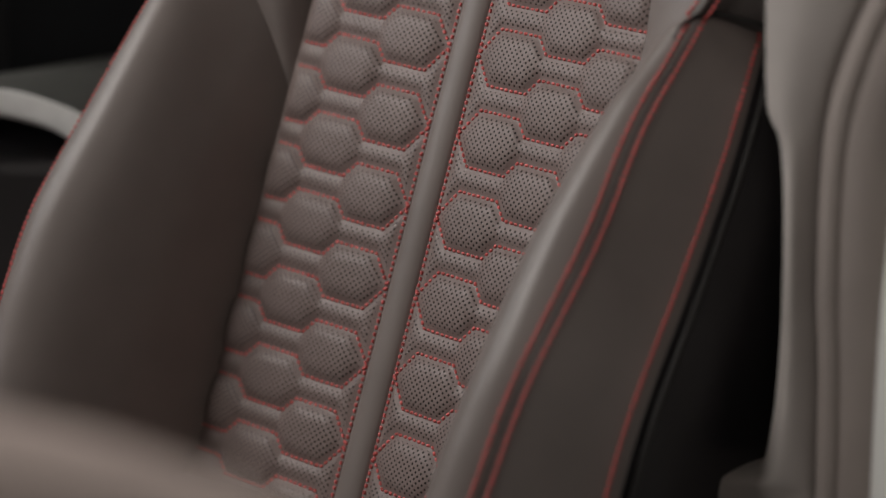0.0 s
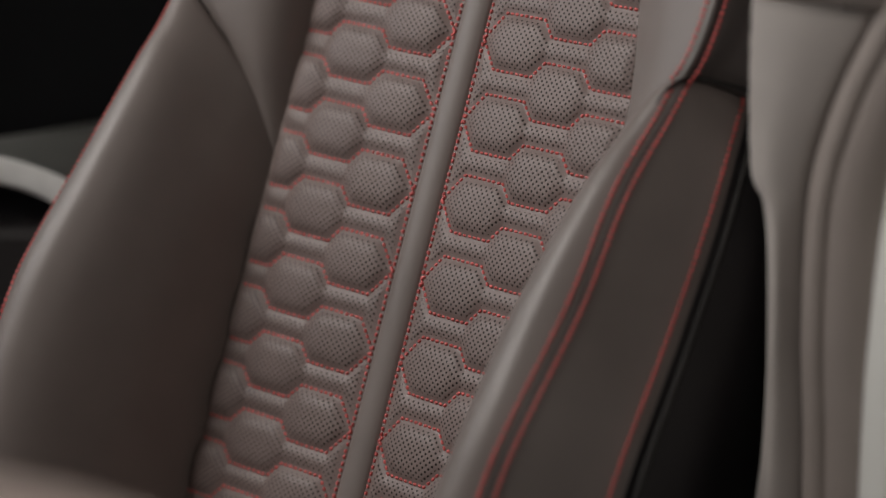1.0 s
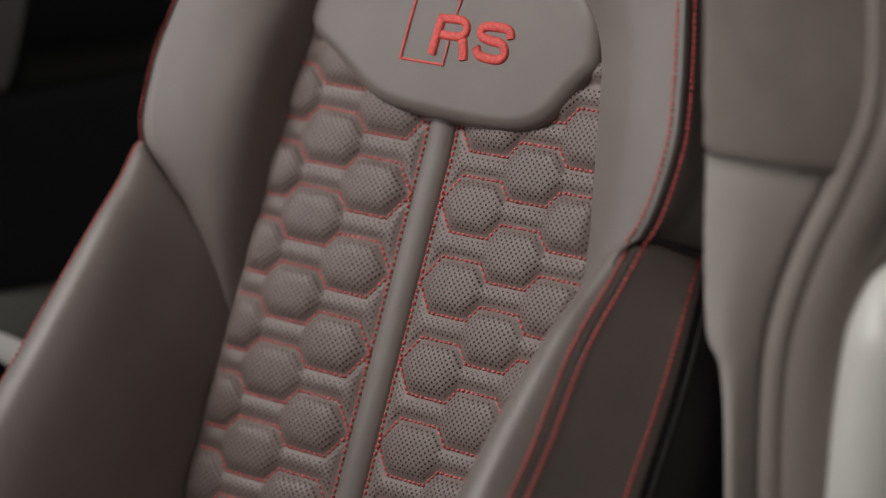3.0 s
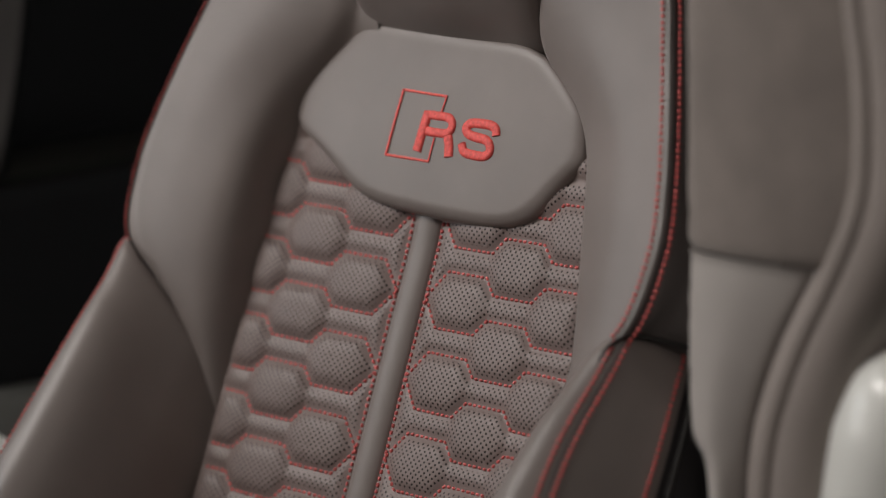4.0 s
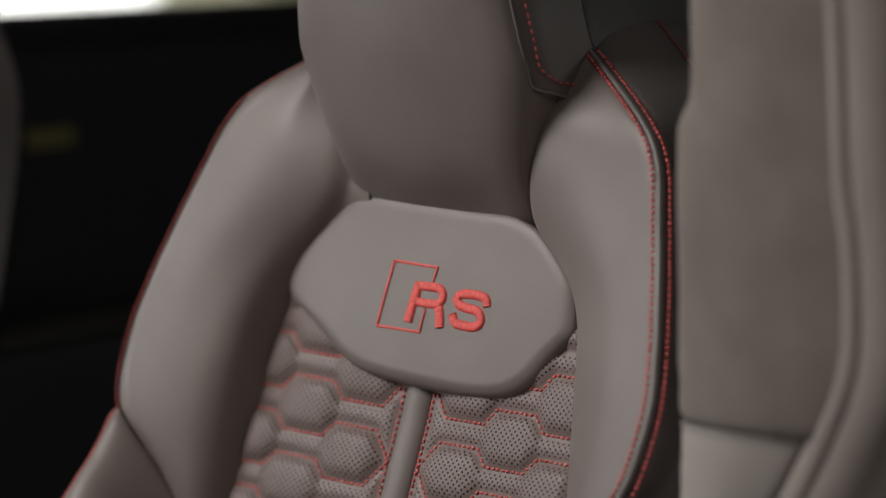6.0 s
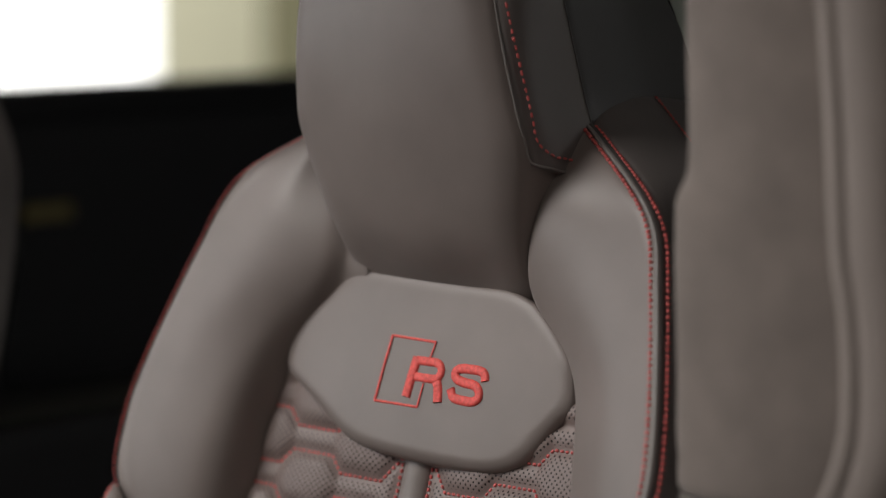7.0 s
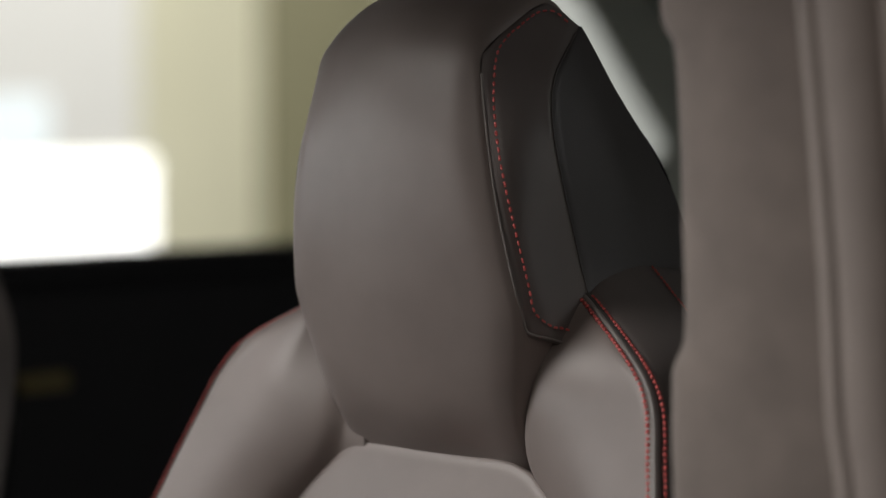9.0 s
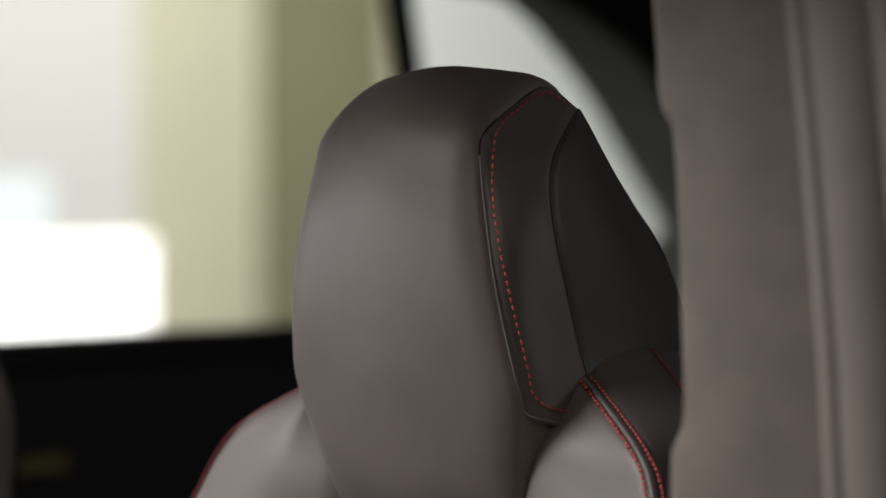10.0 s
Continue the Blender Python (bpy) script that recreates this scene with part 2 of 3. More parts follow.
# ---- the showroom ----
floor = block("floor", (-9, -7, -0.2), (7, 11, 0.0), CONCRETE, bevel=0)
tagged(floor, "grey polished concrete showroom floor", "floor", kind="structure")
ceiling = block("ceiling", (-9, -7, 4.2), (7, 11, 4.4), BLACK, bevel=0)
tagged(ceiling, "dark showroom ceiling", "ceiling", kind="structure")
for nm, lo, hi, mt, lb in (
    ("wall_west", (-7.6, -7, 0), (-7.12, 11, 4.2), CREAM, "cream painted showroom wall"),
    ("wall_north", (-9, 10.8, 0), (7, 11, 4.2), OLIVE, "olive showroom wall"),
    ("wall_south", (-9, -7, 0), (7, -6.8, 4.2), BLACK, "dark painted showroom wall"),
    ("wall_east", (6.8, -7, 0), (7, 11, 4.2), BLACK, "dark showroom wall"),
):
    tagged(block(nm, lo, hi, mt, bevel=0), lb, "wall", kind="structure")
win = thing("window_1", (-7.1, 4.6, 0), "overexposed showroom window with white daylight", "window", kind="structure")
block("pane", (-7.1, 3.2, 0.3), (-7.06, 6.42, 1.06), DAYLIGHT, win, 0)
block("pane", (-7.1, 3.2, 1.07), (-7.06, 5.98, 1.27), BLUISH, win, 0)
block("pane", (-7.11, 3.2, 1.07), (-7.07, 6.38, 3.0), HAZE, win, 0)
block("window_frame", (-7.12, 3.1, 0.2), (-7.08, 6.48, 3.1), CREAM, win, 0)
panel = block("wall_panel", (-7.118, 7.0, 0), (-7.09, 7.62, 3.2), OLIVE, bevel=0)
tagged(panel, "olive wall panel beside the window", "wall panel", kind="structure")

win = thing("window_2", (-7.3, 8.7, 0), "pale showroom window beside the olive panel", "window", kind="structure")
block("pane", (-7.1, 7.7, 0.4), (-7.06, 10.2, 3.2), PALE, win, 0)
block("window_frame", (-7.115, 7.64, 0.3), (-7.102, 10.3, 3.3), CREAM, win, 0)
# glowing pane out of view, added so the silver trim has brightness to reflect
win = thing("reflection_pane", (6.7, 5.0, 1.5), "unseen glowing pane added across the hall for reflections", "window", kind="structure")
block("pane", (6.66, 2.5, 1.6), (6.70, 8.5, 3.9), DAYLIGHT, win, 0)
block("window_frame", (6.71, 2.4, 1.5), (6.76, 8.6, 4.0), BLACK, win, 0)

# ---- the car seat ----
SO = np.array([-1.3197, 1.4525, 0.9146])
SU = np.array([1.0, 0.0, 0.0])
SV = np.array([0.0, 0.36975, 0.92913])
SW = np.array([0.0, -0.92913, 0.36975])


def s3(q):
    """From the seat back's own across, up and out to the world."""
    q = np.asarray(q, float)
    return SO + q[..., :1] * SU + q[..., 1:2] * SV + q[..., 2:3] * SW


def mirror(curve):
    return [(-u, v, w) for u, v, w in curve]


seat = thing("sport_seat", (-1.32, 1.25, 0.30), "grey leather sport seat with honeycomb quilting and red stitching", "car seat", "front seats")
BACK = tuple(-0.02 * SW)

# the cell pattern of the quilting: hexagons joined by narrow necks, every other row shifted
CELL, V0, STRIP = 0.0581, -0.0555, 0.0146
KNOT_U = [STRIP, 0.0305, 0.0676, 0.0777, 0.1142, 0.1245, 0.1612, 0.1713, 0.21]
KNOT_H = [0.0008, 0.0203, 0.0203, 0.0088, 0.0088, 0.0203, 0.0203, 0.0088, 0.0088]


def spine(v):
    """How far the middle of the back stands out: flat below, bending forward towards the head."""
    return np.interp(v, [-0.6, -0.02, 0.06, 0.13, 0.2], [0.0, 0.0, 0.006, 0.016, 0.03])


def dish(u, v):
    """The seamed face of the back, a shallow valley along its middle."""
    return spine(v) + 0.003 + 0.078 * np.abs(u)


def seam_distance(u, v):
    """The way to the nearest line of quilting, on the panel."""
    best = np.abs(u - STRIP)
    vv = (v - V0 + CELL / 2) % CELL - CELL / 2
    for (ua, ub), (ha, hb) in zip(zip(KNOT_U, KNOT_U[1:]), zip(KNOT_H, KNOT_H[1:])):
        for s in (1, -1):
            for k in (-1, 0, 1):
                a, b = np.array([ua, s * ha + k * CELL]), np.array([ub, s * hb + k * CELL])
                d = b - a
                q = np.clip(((u - a[0]) * d[0] + (vv - a[1]) * d[1]) / (d @ d), 0, 1)
                best = np.minimum(best, np.hypot(u - a[0] - q * d[0], vv - a[1] - q * d[1]))
    return best


def insert(side):
    nu, nv = 190, 620
    def rim_u(v):
        return np.interp(v, [-0.5, -0.02, 0.06], [0.164, 0.164, 0.158] if side > 0 else [0.150, 0.147, 0.134])

    s, v = np.meshgrid(np.linspace(0, 1, nu), np.linspace(-0.475, 0.058, nv))
    u = STRIP - 0.002 + s * (rim_u(v) - STRIP + 0.002)
    gap = seam_distance(u, v)
    h = 0.0030 * (1 - np.exp(-(gap / 0.0045) ** 1.5))
    for k, mid in enumerate((0.0490, 0.0960, 0.1429)):
        y = (v - V0 + CELL / 2 * (k % 2) + CELL / 2) % CELL - CELL / 2
        r = ((np.abs(u - mid) / 0.0285) ** 2.6 + (np.abs(y) / 0.0205) ** 2.6) ** (1 / 2.6)
        h += 0.0032 * np.clip(1 - r ** 3, 0, 1)
    h *= 1 + 0.10 * np.sin(u * 61 + 3 * side) * np.sin(v * 43 + 1.3)
    h *= np.sqrt(np.clip((rim_u(v) - u) / 0.010, 0, 1) * np.clip((0.058 - v) / 0.010, 0, 1))
    for _ in range(7):
        h[1:-1, 1:-1] = 0.25 * (h[:-2, 1:-1] + h[2:, 1:-1] + h[1:-1, :-2] + h[1:-1, 2:])
    g = s3(np.stack([side * u, v, dish(u, v) + h], axis=2))
    uv = np.stack([side * u + 1, v + 1], axis=2)
    hems = np.stack([gap * 100, gap * 0], axis=2)
    ob = sheet("quilted_insert", g, PERF, seat, BACK, "perforated quilted leather panel with honeycomb cells", uv, hems)
    lines = []
    across = np.linspace(STRIP, 0.164, 280)
    for k in range(-7, 3):
        for s in (1, -1):
            vv = V0 + s * np.interp(across, KNOT_U, KNOT_H) + k * CELL
            on = across < rim_u(vv) - 0.001
            uu, vv = across[on], vv[on]
            if vv.min() < -0.47 or vv.max() > 0.056:
                continue
            lines.append(s3(np.stack([side * uu, vv, dish(uu, vv) + 0.0010], axis=1)))
    ee = np.linspace(-0.47, 0.01, 200)
    lines.append(s3(np.stack([side * np.full(200, STRIP - 0.0004), ee, dish(STRIP, ee) + 0.0010], axis=1)))
    stitches("quilting_stitches", lines, THREAD, ob, "red quilting thread", step=0.0047, length=0.0029, r=0.00115)


insert(-1)
insert(1)

# the plain strip down the middle
cs = np.linspace(-1, 1, 15)
vs = np.linspace(-0.475, 0.012, 60)
cu, cv = np.meshgrid(cs, vs)
cw = spine(cv) + 0.001 + 0.0085 * np.sqrt(np.clip(1 - cu ** 2, 0, 1))
sheet("centre_strip", s3(np.stack([cu * 0.0136, cv, cw], axis=2)), LEATHER, seat, BACK, "plain grey leather strip")

# the padded plate with the red emblem
PLATE = [(-0.0850, 0.1246), (-0.0640, 0.1281), (-0.0250, 0.1274), (0.0290, 0.1258), (0.0656, 0.1249), (0.0874, 0.1190), (0.1000, 0.1110), (0.1116, 0.1017), (0.1278, 0.0859), (0.1338, 0.0730), (0.1370, 0.0560), (0.1350, 0.0490),
         (0.1280, 0.0415), (0.1208, 0.0328), (0.1075, 0.0156), (0.0925, 0.0051), (0.0708, 0.0000), (0.0349, -0.0014), (-0.0084, 0.0000), (-0.0479, 0.0040), (-0.0728, 0.0130), (-0.1002, 0.0305),
         (-0.1276, 0.0463), (-0.1354, 0.0560), (-0.1365, 0.0685), (-0.1289, 0.0841), (-0.1084, 0.1049)]


def padded(outline, rise, roll, n=220, rings=34):
    """A stuffed cushion over an outline: rings from its rim to its middle, rolled over at the rim."""
    loop = [(u, v, 0.0) for u, v in outline]
    rim = spline(loop[-3:] + loop + loop[:4], 3 * n)
    a = np.argmin(((rim - np.array(loop[0])) ** 2).sum(1)[:n])
    b = n + np.argmin(((rim[n:] - np.array(loop[0])) ** 2).sum(1))
    rim = rim[np.linspace(a, b, n, endpoint=False).astype(int)]
    mid = rim.mean(0)
    verts, faces = [], []
    for q in np.linspace(0, 1, rings, endpoint=False) ** 1.6:
        p = rim * (1 - q) + mid * q
        d = np.sqrt(((p[:, None, :2] - rim[None, :, :2]) ** 2).sum(2).min(1))
        for k in (1, 2, 3, 4, 5, 6, 8, 10, 12):
            d = (np.roll(d, k) + 2 * d + np.roll(d, -k)) / 4
        f = np.sqrt(1 - (1 - np.clip(d / roll, 0, 1)) ** 2)
        high = np.clip(p[:, 1] / 0.128, 0, 1)
        base = 0.014 + 0.018 * high
        verts.append(np.stack([p[:, 0], p[:, 1], base + rise * (1 - 0.65 * high) * f * (0.80 + 0.20 * math.sin(0.5 * math.pi * q))], axis=1))
    pts = np.vstack([rim * [1, 1, 0] + [0, 0, -0.012]] + verts + [mid[None] * [1, 1, 0] + [0, 0, verts[-1][:, 2].mean()]])
    for r in range(rings):
        for i in range(n):
            j = (i + 1) % n
            faces.append((r * n + i, r * n + j, (r + 1) * n + j, (r + 1) * n + i))
    faces += [(rings * n + i, rings * n + (i + 1) % n, len(pts) - 1) for i in range(n)]
    faces.append(tuple(range(n - 1, -1, -1)))
    return pts, faces


pp, pf = padded(PLATE, 0.0105, 0.010)
plate = mesh_ob("head_plate", s3(pp), pf, LEATHER, seat, "smooth padded grey leather plate with red emblem")
PFLAT = pp[220:]


def on_plate(pts, n, lift=0.001):
    p = spline([(u, v, 0) for u, v in pts], n)
    d = (p[:, None, 0] - PFLAT[None, :, 0]) ** 2 + (p[:, None, 1] - PFLAT[None, :, 1]) ** 2
    near = np.argsort(d, axis=1)[:, :6]
    wt = 1 / (np.take_along_axis(d, near, 1) + 1e-7)
    h = (PFLAT[near, 2] * wt).sum(1) / wt.sum(1) + lift
    return s3(np.stack([p[:, 0], p[:, 1], h], axis=1))


def ribbon(name, pts, width, parent, n=40):
    """A raised satin-stitched band along a path on the plate."""
    path = on_plate(pts, n, 0.0006)
    v, f = [], []
    tan = np.gradient(path, axis=0)
    tan /= np.linalg.norm(tan, axis=1, keepdims=True)
    sd = np.cross(tan, SW)
    sd /= np.linalg.norm(sd, axis=1, keepdims=True)
    prof = [(-1, -0.0008), (-0.86, 0.0005), (-0.4, 0.0010), (0.4, 0.0010), (0.86, 0.0005), (1, -0.0008)]
    for i in range(n):
        for a, h in prof:
            v.append(path[i] + sd[i] * a * width / 2 + SW * h * min(1, width / 0.005))
    for i in range(n - 1):
        for k in range(5):
            f.append((i * 6 + k, i * 6 + k + 1, (i + 1) * 6 + k + 1, (i + 1) * 6 + k))
    f.append(tuple(range(6)))
    f.append(tuple((n - 1) * 6 + k for k in range(5, -1, -1)))
    return mesh_ob(name, v, f, SATIN, parent, "red satin embroidery")


# the emblem: a slanted frame and bent bands, embroidered in red
emblem = new("emblem")
emblem.location = tuple(s3(np.array([0.015, 0.06, 0.03])))
place(emblem, seat)
emblem["label"] = "red embroidered emblem on the plate"
for a, b, wide in (((-0.0310, 0.0834), (0.0106, 0.0827), 0.0018), ((0.0103, 0.0834), (0.0082, 0.0715), 0.0014), ((-0.0312, 0.0838), (-0.0366, 0.0358), 0.0021),
                   ((-0.0368, 0.0362), (0.0046, 0.0360), 0.0018), ((0.0043, 0.0356), (0.0062, 0.0530), 0.0014)):
    ribbon("frame_line", (a, b), wide, emblem, 20)
ribbon("emblem_band", ((-0.0080, 0.0418), (-0.0063, 0.0554), (-0.0040, 0.0705)), 0.0080, emblem)
ribbon("emblem_band", ((-0.0045, 0.0684), (0.0067, 0.0686), (0.0148, 0.0684), (0.0195, 0.0655), (0.0200, 0.0610), (0.0165, 0.0574), (0.0083, 0.0568), (-0.0030, 0.0570)), 0.0064, emblem, 60)
ribbon("emblem_band", ((0.0172, 0.0572), (0.0203, 0.0500), (0.0222, 0.0412)), 0.0078, emblem)
ribbon("emblem_band", ((0.0612, 0.0604), (0.0596, 0.0650), (0.0545, 0.0672), (0.0456, 0.0674), (0.0372, 0.0668), (0.0332, 0.0636), (0.0356, 0.0594), (0.0431, 0.0577), (0.0520, 0.0568),
                       (0.0570, 0.0534), (0.0576, 0.0482), (0.0525, 0.0453), (0.0426, 0.0453), (0.0352, 0.0466), (0.0318, 0.0518)), 0.0069, emblem, 90)

# ---- head rest, one piece with the back ----
HC0 = [(0, 0.124, 0.016), (0, 0.150, 0.064), (0, 0.200, 0.107), (0, 0.240, 0.133), (0, 0.290, 0.158), (0, 0.340, 0.176), (0, 0.380, 0.179), (0, 0.411, 0.165),
       (0, 0.433, 0.131), (0, 0.430, 0.085), (0, 0.370, -0.010), (0, 0.200, -0.080)]
HC1 = [(0.084, 0.123, 0.012), (0.088, 0.150, 0.053), (0.104, 0.206, 0.095), (0.102, 0.231, 0.1151), (0.092, 0.2844, 0.1444), (0.0775, 0.3489, 0.1652), (0.0735, 0.3714, 0.1690), (0.072, 0.4004, 0.148),
       (0.074, 0.429, 0.1198), (0.072, 0.422, 0.080), (0.080, 0.365, -0.010), (0.085, 0.200, -0.080)]
HC2 = [(0.078, 0.122, 0.000), (0.104, 0.165, 0.012), (0.116, 0.210, 0.028), (0.112, 0.239, 0.044), (0.109, 0.265, 0.063), (0.107, 0.319, 0.106), (0.103, 0.350, 0.1205), (0.100, 0.374, 0.1225), (0.096, 0.397, 0.1130), (0.091, 0.420, 0.1007)]
HC3 = [(0.090, 0.122, -0.080), (0.112, 0.200, -0.080), (0.110, 0.290, -0.068), (0.106, 0.3359, -0.0327), (0.102, 0.3642, 0.0085), (0.098, 0.3889, 0.0545), (0.094, 0.4099, 0.0867), (0.090, 0.420, 0.099)]


def half(a, b, w):
    """A curve between two others, point by point along them."""
    p, q = spline(a, 12), spline(b, 12)
    return [tuple(x) for x in p * (1 - w) + q * w]


def swell(curve, du, dw):
    return [(u + du, v, w + dw) for u, v, w in curve]


def lead(curve, end):
    """Bends the last third of a curve so that it ends at the given point."""
    c = np.array(curve)
    s = np.linspace(0, 1, len(c))[:, None]
    return [tuple(x) for x in c + (np.array(end) - c[-1]) * np.clip((s - 0.6) / 0.4, 0, 1) ** 1.3]


hm = swell(half(HC0, HC1, 0.62), 0.004, 0.003)
front = skin([mirror(HC1), mirror(hm), HC0, hm, HC1], 110, 61)
front = puff(front, (0, 0, 1), 0.0070, 0.024, "cd")
sheet("headrest_front", s3(front), LEATHER, seat, None, "smooth grey leather head rest face")
for side in (1, -1):
    flip = (lambda c: c) if side > 0 else mirror
    c1 = [(0.104, 0.200, 0.088)] + HC1[3:7]
    c2 = [(0.115, 0.204, 0.027)] + HC2[3:]
    neck = skin([flip(HC1[:4]), flip(HC2[:4])], 40, 12)
    sheet("neck_side", s3(neck), LEATHER, seat, None)
    ga = lead(swell(half(c1, c2, 0.3), 0.003, 0.004), HC1[7])
    gm = lead(swell(half(c1, c2, 0.66), 0.002, 0.003), HC1[8])
    gus = skin([flip(c1), flip(ga), flip(gm), flip(c2)], 100, 25)
    gus = puff(gus, (side, 0, 0.3), 0.0020, 0.004, "abcd")
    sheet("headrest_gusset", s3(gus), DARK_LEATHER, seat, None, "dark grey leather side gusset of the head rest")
    bm_ = [(u + 0.003 * math.sin(math.pi * min(1, (11 - i) / 9)), v, w) for i, (u, v, w) in enumerate(half(HC2, HC3, 0.5))]
    blk = skin([flip(HC2), flip(bm_), flip(HC3)], 70, 24)
    blk = puff(blk, (side, 0, 0), 0.0018, 0.005, "c")
    sheet("headrest_side", s3(blk), SIDE_LEATHER, seat, None, "black leather side of the head rest")
    core = skin([flip(swell(HC1[4:11], -0.006, -0.004)), flip(swell(HC2[4:], -0.008, -0.003))], 40, 12)
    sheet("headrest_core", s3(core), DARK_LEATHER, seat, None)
    rim = skin([flip(HC1[8:]), flip([HC3[7], HC3[5], HC3[3], HC3[1]])], 40, 10)
    sheet("headrest_back", s3(rim), SIDE_LEATHER, seat, None)
    if side > 0:
        hem = np.vstack([gus[1, 23:1:-3], gus[2:98:6, 0]]) + np.array([0.0006, 0, 0.0008])
        tube("gusset_piping", s3(spline(hem, 160)), 0.0008, PIPING_GREY, seat, "thin grey edge of the gusset")
        tube("side_piping", s3(gus[3:97, 24] + np.array([0.0008, 0, 0.0004])), 0.0007, PIPING, seat)
    lift = np.array([0.0020 * side, 0, 0.0010])
    path = spline(np.vstack([gus[5, 22:6:-3], gus[9:89:8, 3], gus[93, 4], gus[96, 7:25:3]]) + lift, 260)
    ax = path
    if side > 0:
        stitches("headrest_stitches", [s3(ax)], THREAD, seat, "red seam thread", step=0.0058, length=0.0036, r=0.0009)

# ---- shoulders and side bolsters ----
SH_TOP = [(0.094, 0.150, 0.037), (0.104, 0.190, 0.052), (0.110, 0.240, 0.046)]
SH_I = [(0.170, -0.172, -0.006), (0.175, -0.115, -0.002), (0.1695, -0.060, 0.000), (0.162, -0.020, 0.001), (0.151, 0.045, 0.004), (0.145, 0.068, 0.006), (0.120, 0.098, 0.008), (0.090, 0.124, 0.012)] + SH_TOP
SH_W = [(0.168, -0.172, 0.003), (0.1735, -0.112, 0.017), (0.1670, -0.060, 0.019), (0.1600, -0.019, 0.020), (0.1490, 0.045, 0.024), (0.142, 0.068, 0.023), (0.119, 0.098, 0.023), (0.088, 0.124, 0.030),
        (0.092, 0.150, 0.047), (0.102, 0.190, 0.060), (0.108, 0.240, 0.046)]
FAR_I = [(0.149, -0.180, -0.004), (0.1480, -0.115, 0.004), (0.1465, -0.060, 0.004), (0.1455, -0.020, 0.004), (0.1405, 0.045, 0.009), (0.138, 0.068, 0.010), (0.117, 0.098, 0.012), (0.068, 0.126, 0.030),
         (0.086, 0.150, 0.040), (0.095, 0.190, 0.045), (0.105, 0.235, 0.036)]
FAR_W = [(0.150, -0.180, -0.003), (0.1520, -0.115, 0.018), (0.1515, -0.060, 0.021), (0.1505, -0.020, 0.021), (0.1455, 0.045, 0.024), (0.142, 0.068, 0.023), (0.120, 0.098, 0.024), (0.079, 0.131, 0.041),
         (0.100, 0.150, 0.050), (0.122, 0.186, 0.053), (0.122, 0.235, 0.044)]
SH_S = [(0.167, -0.170, -0.001), (0.177, -0.118, 0.030), (0.204, -0.086, 0.053), (0.236, -0.055, 0.063), (0.245, -0.005, 0.065), (0.240, 0.035, 0.065), (0.229, 0.080, 0.065), (0.216, 0.125, 0.065),
        (0.203, 0.164, 0.065), (0.181, 0.191, 0.064), (0.127, 0.231, 0.050), (0.108, 0.243, 0.046)]
SH_N = [(u + 0.0045 * min(1, i / 3) * (1 if i < 10 else 0.4), v, w) for i, (u, v, w) in enumerate(SH_S)]
SH_1 = [(0.200, -0.150, 0.000), (0.240, -0.100, 0.005), (0.256, -0.060, 0.012), (0.265, 0.000, 0.020), (0.256, 0.060, 0.020), (0.242, 0.130, 0.010), (0.226, 0.180, 0.000), (0.190, 0.224, -0.008), (0.146, 0.256, -0.010), (0.108, 0.284, -0.010)]
SH_2 = [(0.245, -0.150, -0.085), (0.258, -0.060, -0.085), (0.262, 0.000, -0.085), (0.254, 0.060, -0.085), (0.238, 0.130, -0.085), (0.215, 0.200, -0.085), (0.180, 0.246, -0.085), (0.145, 0.276, -0.085), (0.105, 0.304, -0.085)]
LB0 = [(0.158, -0.475, -0.006), (0.158, -0.300, -0.006), (0.160, -0.210, -0.004), (0.165, -0.170, -0.002)]
LB1 = [(0.162, -0.475, 0.100), (0.165, -0.380, 0.094), (0.169, -0.250, 0.076), (0.175, -0.170, 0.051), (0.177, -0.117, 0.032)]
LB2 = [(0.216, -0.475, 0.170), (0.217, -0.405, 0.163), (0.218, -0.352, 0.159), (0.220, -0.292, 0.149), (0.218, -0.215, 0.126), (0.219, -0.133, 0.096), (0.222, -0.099, 0.080), (0.229, -0.064, 0.066)]
LB3 = [(0.293, -0.475, 0.094), (0.292, -0.375, 0.091), (0.291, -0.310, 0.087), (0.282, -0.222, 0.061), (0.274, -0.141, 0.041), (0.260, -0.062, 0.021)]
LB4 = [(0.300, -0.475, 0.040), (0.300, -0.310, 0.030), (0.290, -0.150, 0.000), (0.272, -0.072, -0.010)]
LB5 = [(0.285, -0.475, -0.085), (0.285, -0.310, -0.085), (0.270, -0.150, -0.085), (0.260, -0.072, -0.085)]
